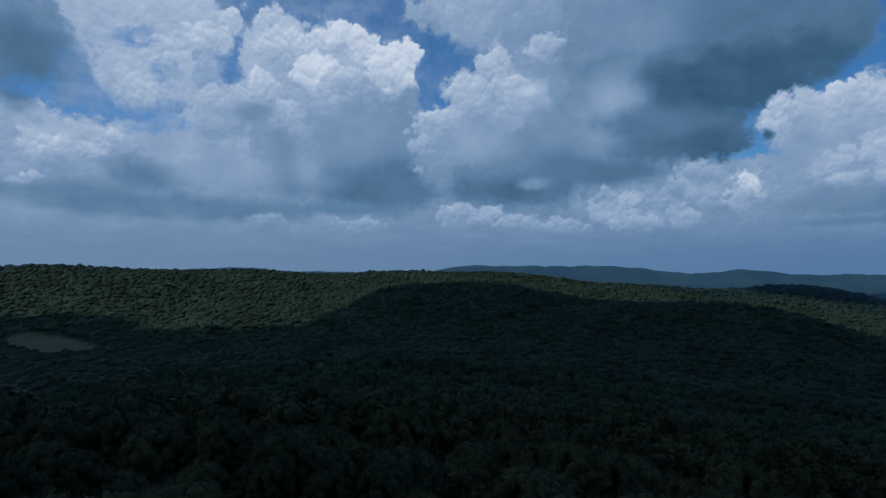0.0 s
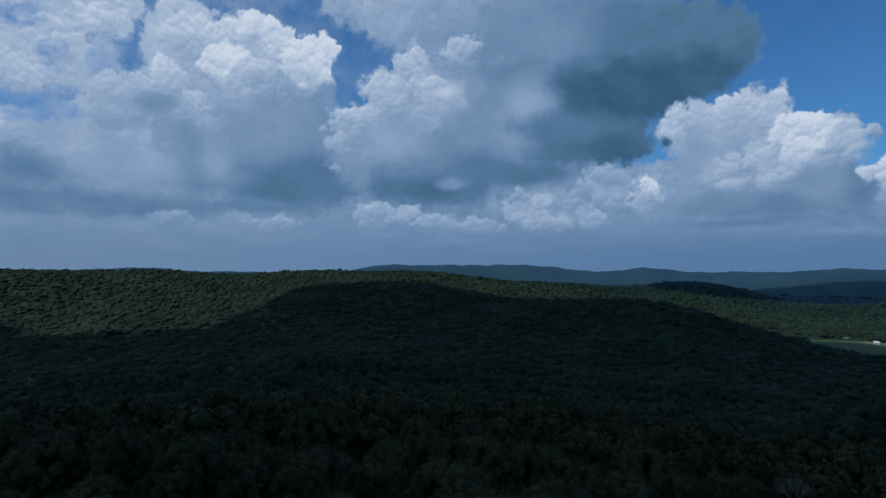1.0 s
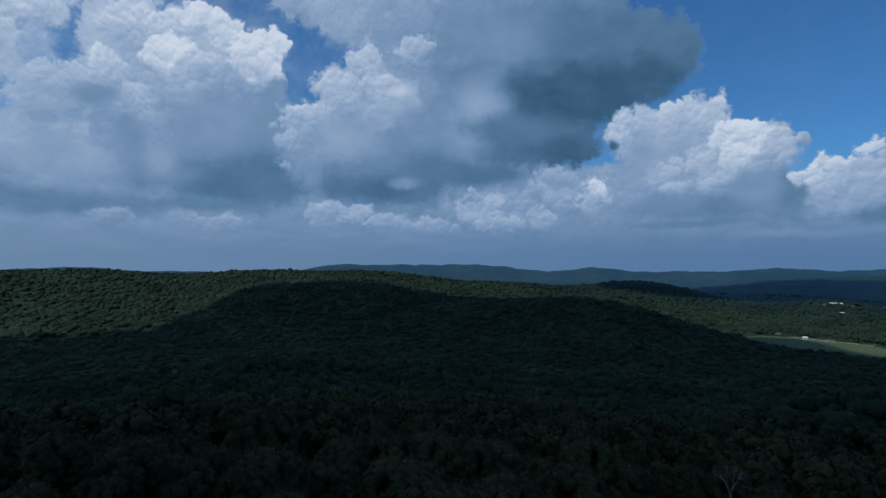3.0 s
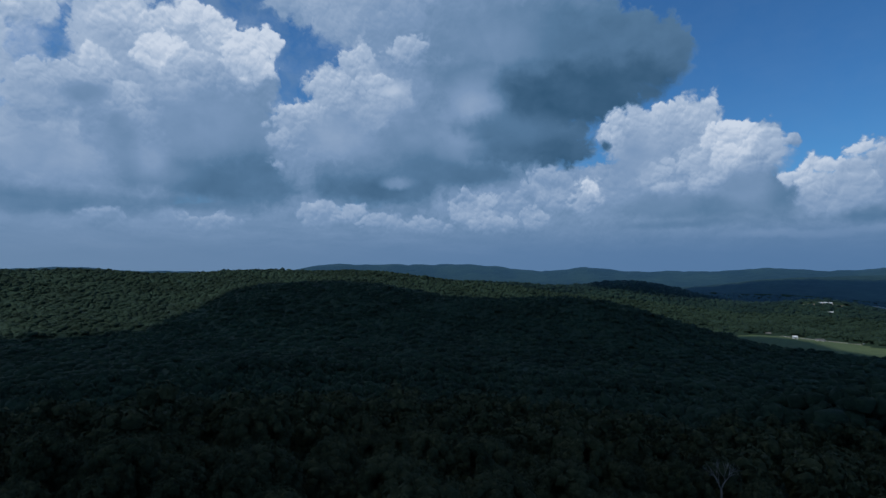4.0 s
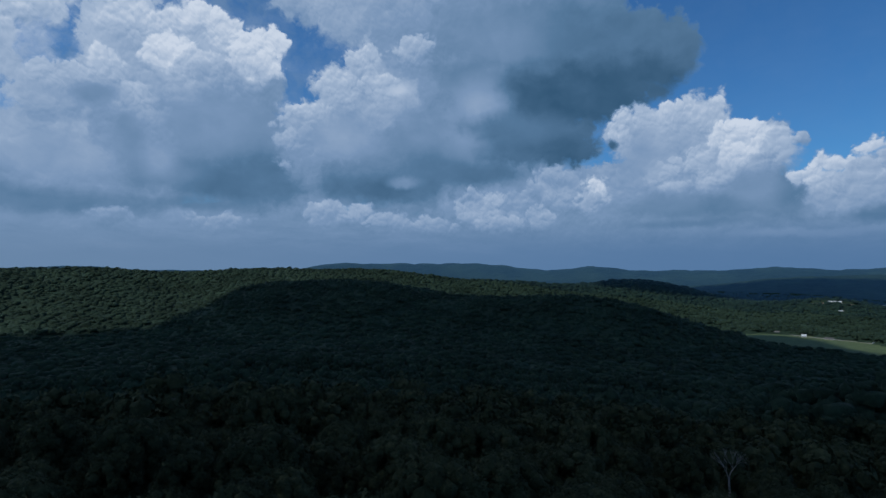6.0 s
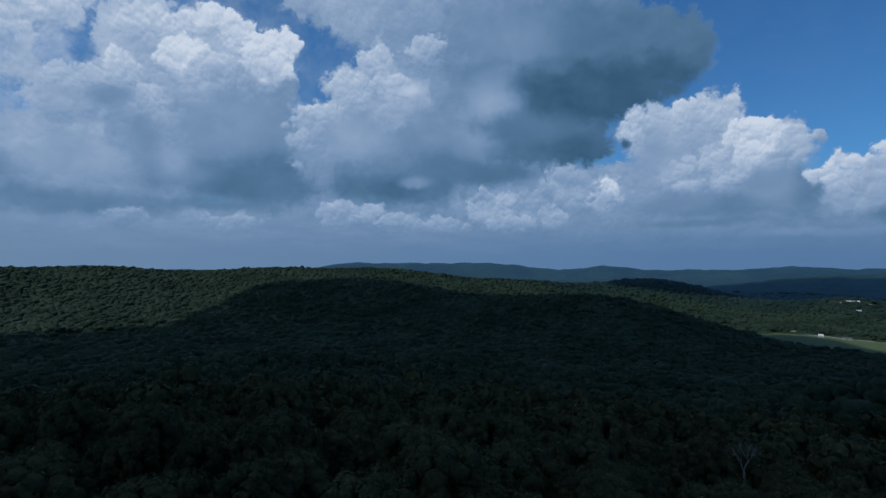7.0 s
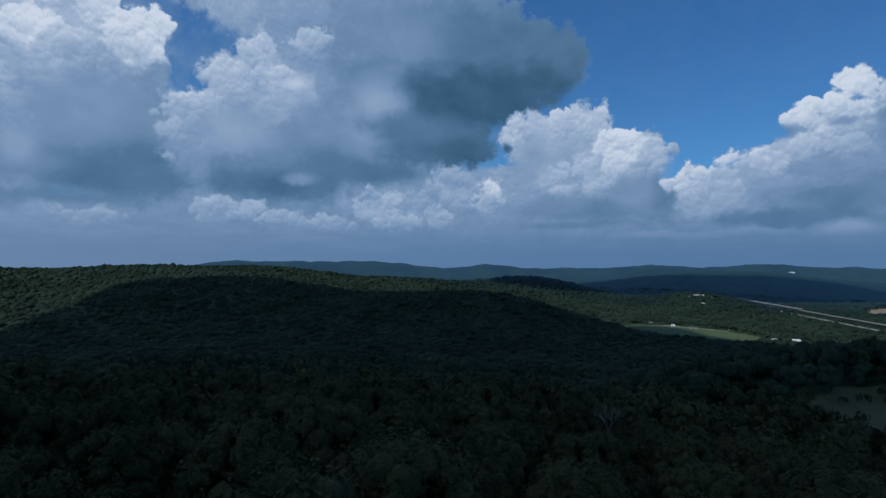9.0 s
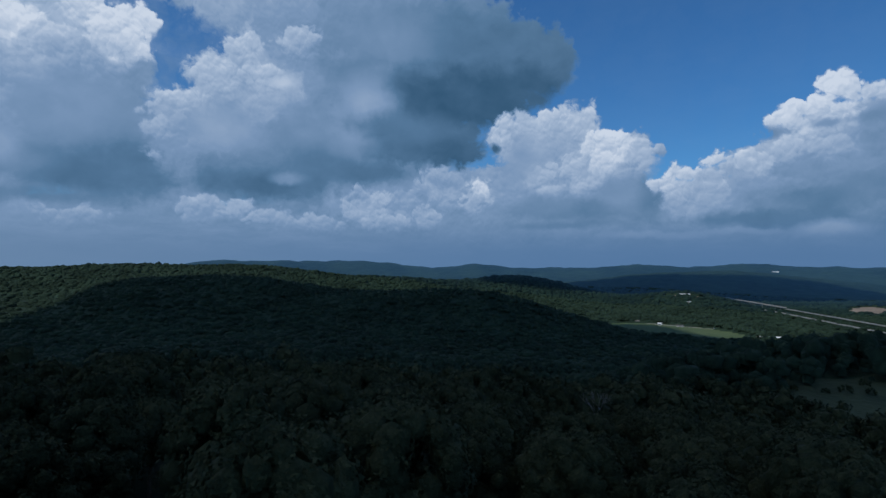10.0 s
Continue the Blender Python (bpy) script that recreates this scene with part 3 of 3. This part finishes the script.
def crown_mesh(rnd, wide, low, high, lumps, sprays):
    """A crown of leafy lumps heaped over an egg, with loose sprays of leaves on them and gaps between."""
    v0, f0 = icosphere(1)
    V, F, at = [], [], 0
    mid, half = (low + high) / 2, (high - low) / 2
    for k in range(lumps):
        t = 1.0 - 1.55 * (k + rnd.uniform(0, 1)) / lumps
        a = k * 2.39996 + rnd.uniform(-0.5, 0.5)
        ring = math.sqrt(max(0.0, 1 - t * t * 0.95)) * rnd.uniform(0.75, 1.0)
        r = wide * rnd.uniform(0.09, 0.16)
        c = np.array([ring * math.cos(a) * (wide / 2 - r * 0.5), ring * math.sin(a) * (wide / 2 - r * 0.5), mid + t * (half - r * 0.6)])
        V.append(c + v0 * np.array([0.8, 0.8, 0.85]) * r * (1 + rnd.uniform(-0.15, 0.15, (len(v0), 1))))
        F.append(f0 + at)
        at += len(v0)
        d = rnd.normal(size=(sprays, 3))
        d[:, 2] += 0.3
        d /= np.linalg.norm(d, axis=1, keepdims=True)
        m = c + d * np.array([1, 1, 1.15]) * r * rnd.uniform(0.82, 1.16, (sprays, 1))
        V.append(scales(rnd, m, d, rnd.uniform(0.14, 0.34, (sprays, 1))).reshape(-1, 3))
        F.append(np.arange(sprays * 3).reshape(-1, 3) + at)
        at += sprays * 3
    return raw_mesh("crown", np.concatenate(V), np.concatenate(F), True)


def tree(seed, wide, tall):
    rnd = np.random.default_rng(seed)
    root = new("tree")
    bm = bmesh.new()
    limb(bm, [(0, 0, -0.6), (0.1, 0, tall * 0.2), (-0.1, 0.15, tall * 0.45), (0, 0, tall * 0.7)], [0.42, 0.32, 0.24, 0.12], 8)
    for k in range(5):
        a = k * 1.3 + rnd.uniform(0, 1)
        h = tall * rnd.uniform(0.35, 0.6)
        limb(bm, [(0, 0, h), (math.cos(a) * wide * 0.2, math.sin(a) * wide * 0.2, h + 1.6), (math.cos(a) * wide * 0.36, math.sin(a) * wide * 0.36, h + 3.4)], [0.16, 0.11, 0.05], 5)
    part("trunk", bm, BARK, root)
    crown = new("crown", crown_mesh(rnd, wide, tall * 0.25, tall, 64, 90))
    crown.data.materials.append(LEAF)
    crown.parent = root
    return tagged(root, "broad deciduous tree with a dense dark green crown", "tree", "trees below the drone")


KINDS = [tree(11 + i, w, h) for i, (w, h) in enumerate(((15.5, 17), (12.0, 18.5), (17.0, 16.5), (13.5, 15.5), (10.5, 17.5), (14.5, 18)))]
tx, ty = spread(28, 170, 13.0, -54, 74)
tz = ground(tx, ty)
for i in range(len(tx)):
    k = int(rng.integers(0, 6))
    size = rng.uniform(0.66, 1.12)
    m = pose(tx[i], ty[i], tz[i], 0, 0, rng.uniform(0, 360))
    ob = KINDS[k]
    if i >= 6:
        ob = copy_thing(KINDS[k], m)
    else:
        ob = KINDS[i]
        ob.matrix_basis = m
    ob.scale = (size, size, size * rng.uniform(0.9, 1.1))


def dead_tree(at, tall):
    rnd = np.random.default_rng(4)
    root = new("dead_tree")
    bm = bmesh.new()
    limb(bm, [(0, 0, -0.5), (0.1, 0, tall * 0.3), (0, 0.1, tall * 0.55)], [0.4, 0.32, 0.25], 8)
    part("trunk", bm, DEADWOOD, root)
    for k in range(4):
        bm = bmesh.new()
        a = k * 1.57 + 0.4
        forks(bm, rnd, Vector((0, 0.1, tall * (0.5 + 0.015 * k))), Vector((math.cos(a) * 0.5, math.sin(a) * 0.5, 1)).normalized(), tall * 0.17, 0.11, 3)
        part("branch", bm, DEADWOOD, root)
    root.location = at
    return tagged(root, "bare dead tree with bleached grey branches", "tree")


dx, dy = 170 * math.sin(radians(40.4)), 170 * math.cos(radians(40.4))
dead_tree((dx, dy, float(ground(np.array(dx), np.array(dy)))), 20.5)


def bush(seed, wide, tall):
    rnd = np.random.default_rng(seed)
    ob = new("bush", crown_mesh(rnd, wide, -0.3, tall, 12, 30))
    ob.data.materials.append(LEAF)
    return tagged(ob, "round dark green bush standing in the meadow", "bush", "bushes in the meadow")


for i, (bx, by, w, h) in enumerate(((334, 186, 8, 5), (343, 178, 6, 4), (326, 192, 5, 3), (352, 186, 7, 4.5), (318, 205, 5, 3.5), (305, 172, 4, 2.5))):
    bush(60 + i, w, h).location = (bx, by, float(ground(np.array(float(bx)), np.array(float(by)))) + 0.4)


# ---- open ground ----
def draped(name, material, cx, cy, a, b, turn, up, label, ragged=0.12):
    """A patch of open ground that lies on the land, with an uneven rim."""
    t = math.radians(turn)
    rad = np.linspace(0.02, 1.1, 15)[:, None]
    ang = np.linspace(0, 2 * np.pi, 72, endpoint=False)[None]
    rim = 1 + ragged * (np.sin(3 * ang + cx) + 0.7 * np.sin(5 * ang + cy) + 0.5 * np.sin(11 * ang))
    u, v = a * 1.02 * rad * rim * np.cos(ang), b * 1.02 * rad * rim * np.sin(ang)
    x, y = cx + u * math.cos(t) - v * math.sin(t), cy + u * math.sin(t) + v * math.cos(t)
    ob = new(name, grid_mesh(name, x, y, ground(x, y) + up, True))
    ob.data.materials.append(material)
    return tagged(ob, label, "field", kind="structure")


BARE = plain("bare earth", (0.16, 0.12, 0.09), (0.30, 0.24, 0.18), 0.08)
GRAVEL = plain("pale gravel", (0.30, 0.28, 0.25), (0.46, 0.43, 0.38), 0.2)
for row in CLEARINGS[:4]:
    draped("meadow", GRASS, *row, 0.5, "small grassy clearing in the shaded side valley")
draped("meadow", GRASS, *CLEARINGS[4], 0.5, "shaded green meadow behind the first trees")
draped("field", HAY, *CLEARINGS[5], 0.6, "bright green hay field on the valley floor", 0.05)
draped("field", BARE, *CLEARINGS[6], 0.6, "brown ploughed field beyond the highway", 0.05)
draped("yard", BARE, *CLEARINGS[7], 0.6, "bare earth round a large white building")
draped("yard", GRAVEL, *CLEARINGS[8], 0.6, "pale gravel yard round a farm shed")


def ribbon(name, material, points, width, up, label):
    """A track that follows the land along some points."""
    p = np.array(points, float)
    d = np.gradient(p, axis=0)
    d /= np.linalg.norm(d, axis=1, keepdims=True)
    side = np.stack([-d[:, 1], d[:, 0]], -1) * width / 2
    x = np.stack([p[:, 0] - side[:, 0], p[:, 0], p[:, 0] + side[:, 0]], 1)
    y = np.stack([p[:, 1] - side[:, 1], p[:, 1], p[:, 1] + side[:, 1]], 1)
    ob = new(name, grid_mesh(name, x, y, ground(x, y) + up))
    ob.data.materials.append(material)
    return tagged(ob, label, "track", kind="structure")


ribbon("farm_road", GRAVEL, [(1272, 1420), (1290, 1360), (1306, 1290), (1322, 1220), (1338, 1150), (1352, 1090), (1362, 1030), (1345, 960), (1300, 900), (1270, 868)], 9, 0.9, "pale farm track along the hay field")

# ---- buildings ----
WHITE = plain("white paint", (0.62, 0.62, 0.60), (0.80, 0.80, 0.78), 0.5)
REDWOOD = plain("red barn boards", (0.22, 0.05, 0.035), (0.34, 0.09, 0.06), 0.5)
SHEET = plain("pale metal roof", (0.60, 0.61, 0.62), (0.78, 0.79, 0.80), 0.3, 0.5)
SHINGLE = plain("grey shingles", (0.09, 0.09, 0.09), (0.17, 0.16, 0.15), 0.8)
DARKGLASS = plain("window glass", (0.02, 0.025, 0.03), (0.04, 0.045, 0.05), 1.0, 0.15)
CONCRETE = plain("concrete", (0.32, 0.31, 0.29), (0.46, 0.45, 0.42), 0.3)
ASPHALT = plain("worn asphalt", (0.13, 0.13, 0.13), (0.22, 0.22, 0.21), 0.1)


def box(bm, x0, y0, z0, x1, y1, z1):
    v = [bm.verts.new(c) for c in ((x0, y0, z0), (x1, y0, z0), (x1, y1, z0), (x0, y1, z0), (x0, y0, z1), (x1, y0, z1), (x1, y1, z1), (x0, y1, z1))]
    for q in ((0, 3, 2, 1), (4, 5, 6, 7), (0, 1, 5, 4), (1, 2, 6, 5), (2, 3, 7, 6), (3, 0, 4, 7)):
        bm.faces.new([v[i] for i in q])


def house(name, x, y, turn, long, deep, eaves, ridge, walls, roofing, label, category):
    """A gabled building: walls with gables, an overhanging roof of some thickness, doors and windows."""
    root = new(name)
    bm = bmesh.new()
    a, b = long / 2, deep / 2
    v = [bm.verts.new(c) for c in ((-a, -b, -1), (a, -b, -1), (a, b, -1), (-a, b, -1), (-a, -b, eaves), (a, -b, eaves), (a, b, eaves), (-a, b, eaves), (-a, 0, ridge), (a, 0, ridge))]
    for q in ((0, 1, 5, 4), (2, 3, 7, 6), (1, 2, 6, 9, 5), (3, 0, 4, 8, 7), (0, 3, 2, 1), (4, 5, 9, 8), (6, 7, 8, 9)):
        bm.faces.new([v[i] for i in q])
    part("wall", bm, walls, root)
    bm = bmesh.new()
    o, k = 0.6, (ridge - eaves) / b
    for side in (-1, 1):
        e = [(-a - o, side * (b + o), eaves - o * k + 0.05), (a + o, side * (b + o), eaves - o * k + 0.05), (a + o, 0, ridge + 0.05), (-a - o, 0, ridge + 0.05)]
        low = [bm.verts.new(c) for c in e]
        top = [bm.verts.new((c[0], c[1], c[2] + 0.3)) for c in e]
        bm.faces.new(top)
        bm.faces.new(low[::-1])
        for i in range(4):
            j = (i + 1) % 4
            bm.faces.new((low[i], low[j], top[j], top[i]))
    part("roof", bm, roofing, root)
    bm = bmesh.new()
    box(bm, -long * 0.08, -b - 0.06, -0.1, long * 0.08, -b + 0.02, min(eaves * 0.75, 3.4))
    part("door", bm, SHINGLE, root)
    for i in range(int(max(2, long // 7))):
        wx = -a + (i + 0.5) * long / int(max(2, long // 7))
        if abs(wx) > long * 0.12:
            bm = bmesh.new()
            box(bm, wx - 0.7, -b - 0.05, eaves * 0.4, wx + 0.7, -b + 0.02, eaves * 0.4 + 1.3)
            part("window", bm, DARKGLASS, root)
    root.matrix_basis = pose(x, y, float(ground(np.array(float(x)), np.array(float(y)))) + 0.6, 0, 0, turn)
    return tagged(root, label, category, "buildings in the valley")


house("barn", 1296, 1326, -48, 14, 9, 4.5, 8, REDWOOD, SHINGLE, "red wooden barn at the head of the hay field", "barn")
house("farmhouse", 1300, 1240, -40, 11, 8, 4.5, 7.5, WHITE, SHEET, "white farmhouse beside the hay field", "house")
house("farm_shed", 1318, 1180, -60, 20, 9, 3.5, 5.5, CONCRETE, SHINGLE, "long low farm shed with a grey roof", "shed")
house("farm_shed", 1362, 1094, -50, 10, 6, 3, 5, WHITE, SHEET, "small white shed at the field edge", "shed")
house("machine_shed", 1284, 866, -35, 30, 15, 5, 8, WHITE, SHEET, "large white metal machine shed in a gravel yard", "shed")
house("farmhouse", 1254, 888, -35, 12, 9, 5, 8, WHITE, SHEET, "white farmhouse beside the machine shed", "house")
house("warehouse", 1925, 1698, -40, 42, 22, 5, 7, WHITE, SHEET, "large white building on a bare knoll", "warehouse")
house("cottage", 1794, 1561, -30, 15, 9, 6, 14, WHITE, SHEET, "white house among trees across the valley", "house")
house("cottage", 1803, 1500, -50, 16, 9, 6, 13, WHITE, SHINGLE, "white house among trees across the valley", "house")


house("warehouse", 3625, 2445, -56, 45, 24, 12, 14, WHITE, SHEET, "long pale building on a far wooded ridge", "warehouse")


# ---- highway on its bridges ----
def deck_point(off, along, z):
    (ax, ay), (bx, by) = ROAD
    k = math.hypot(bx - ax, by - ay)
    ux, uy = (bx - ax) / k, (by - ay) / k
    return Vector((ax + ux * along - uy * off, ay + uy * along + ux * off, z))


def beam(bm, off, a0, a1, half, z0, z1, flare=0.0):
    """A long block beside the line of the road."""
    v = []
    for along in (a0, a1):
        for o, z in ((off - half - flare, z0), (off + half + flare, z0), (off + half, z1), (off - half, z1)):
            v.append(bm.verts.new(deck_point(o, along, z)))
    for q in ((0, 1, 2, 3), (7, 6, 5, 4), (0, 4, 5, 1), (1, 5, 6, 2), (2, 6, 7, 3), (3, 7, 4, 0)):
        bm.faces.new([v[i] for i in q])


def carriageway(off, top, start, end, bank_top):
    """A bridge on piers that runs out onto a grassed bank."""
    root = new("highway_bridge")
    bm = bmesh.new()
    beam(bm, off, start, end, 6.5, top - 1.9, top)
    part("deck", bm, CONCRETE, root)
    bm = bmesh.new()
    beam(bm, off, start, end, 5.6, top + 0.004, top + 0.06)
    part("road_surface", bm, ASPHALT, root)
    for side in (-6.2, 6.2):
        bm = bmesh.new()
        beam(bm, off + side, start, end, 0.25, top, top + 1.1)
        part("barrier", bm, CONCRETE, root, "pale concrete barrier")
    for along in np.arange(start + 45, end, 45):
        bm = bmesh.new()
        for o in (-3.8, 3.8):
            c = deck_point(off + o, along, 0)
            g = float(ground(np.array(c.x), np.array(c.y)))
            limb(bm, [(c.x, c.y, g - 1), (c.x, c.y, top - 3)], [1.1, 1.1], 8)
        beam(bm, off, along - 1.1, along + 1.1, 6.0, top - 3.2, top - 1.9)
        part("pier", bm, CONCRETE, root)
    tagged(root, "long concrete highway bridge on piers above the trees", "bridge", "highway bridges")
    bank = new("highway")
    bm = bmesh.new()
    beam(bm, off, end, 2150, 7.5, 0.0, bank_top - 0.1, 6)
    part("embankment", bm, CANOPY, bank)
    bm = bmesh.new()
    beam(bm, off, end, 2150, 6.0, bank_top - 0.2, bank_top + 0.05)
    part("road_surface", bm, ASPHALT, bank)
    for side in (-6.6, 6.6):
        bm = bmesh.new()
        beam(bm, off + side, end, 2150, 0.3, bank_top - 0.1, bank_top + 0.9)
        part("barrier", bm, CONCRETE, bank)
    tagged(bank, "paved highway on a grassed embankment through the woods", "highway", "highways")


carriageway(0.0, 26.0, 260.0, 1010.0, 21.0)
carriageway(-58.0, 15.0, 330.0, 900.0, 14.0)


# ---- clouds that throw the shadows ----
def vapour():
    """Cloud stuff: white, light soaks through it and a little of the sun shows straight through."""
    m, n, b = surface("cloud", 1.0)
    b.inputs["Base Color"].default_value = (0.85, 0.85, 0.85, 1)
    soak, clear = n.node("ShaderNodeBsdfTranslucent"), n.node("ShaderNodeBsdfTransparent")
    soak.inputs[0].default_value = (0.85, 0.85, 0.85, 1)
    one, two = n.node("ShaderNodeMixShader"), n.node("ShaderNodeMixShader")
    one.inputs[0].default_value, two.inputs[0].default_value = 0.85, 0.10
    out = [k for k in n.tree.nodes if k.type == "OUTPUT_MATERIAL"][0]
    for a, z in ((b.outputs[0], one.inputs[1]), (soak.outputs[0], one.inputs[2]), (one.outputs[0], two.inputs[1]), (clear.outputs[0], two.inputs[2]), (two.outputs[0], out.inputs[0])):
        n.tree.links.new(a, z)
    return m


CLOUD = vapour()


def cumulus(height, ground_z, lobes, seed):
    """A thick flat-based cloud of some lobes; each lobe's shadow falls round its place on the land."""
    s = toward(SUN_AZ, SUN_EL)
    lift = (height - ground_z) / s.z
    v0, f0 = icosphere(5)
    V, F = [], []
    for n, (cx, cy, along, across, turn) in enumerate(lobes):
        a = radians(turn)
        flat = np.abs(v0[:, :2])
        square = 1 / np.maximum((flat[:, 0] ** 3 + flat[:, 1] ** 3) ** (1 / 3), 0.05) * np.hypot(flat[:, 0], flat[:, 1])
        k = np.array([1 + 0.10 * noise.noise(Vector(w) * 2.2 + Vector((seed + n, 0, 0))) + 0.05 * noise.noise(Vector(w) * 6) + 0.03 * noise.noise(Vector(w) * 15) for w in v0])
        x, y, z = v0[:, 0] * square * k * along, v0[:, 1] * square * k * across, v0[:, 2] * k * 190
        z = np.where(z < 0, z * 0.3, z)
        V.append(np.stack([cx + x * math.cos(a) - y * math.sin(a), cy + x * math.sin(a) + y * math.cos(a), z], -1))
        F.append(f0 + n * len(v0))
    ob = new("cloud", raw_mesh("cloud", np.concatenate(V), np.concatenate(F), True))
    ob.location = (s.x * lift, s.y * lift, height)
    ob.data.materials.append(CLOUD)
    return tagged(ob, "thick grey-white cumulus cloud high overhead", "cloud", "cumulus clouds")


cumulus(1900, 90, [(-250, 250, 1330, 1060, 0), (-1010, 1190, 250, 260, 20), (-20, 1390, 310, 440, -22), (140, 1560, 220, 415, -12), (470, 1240, 220, 300, -30),
                   (800, 960, 320, 310, -20), (1050, 1120, 100, 180, -20)], 1.0)
cumulus(3000, 100, [(2350, 2170, 1000, 330, -35), (1600, 2250, 330, 260, 0)], 5.0)
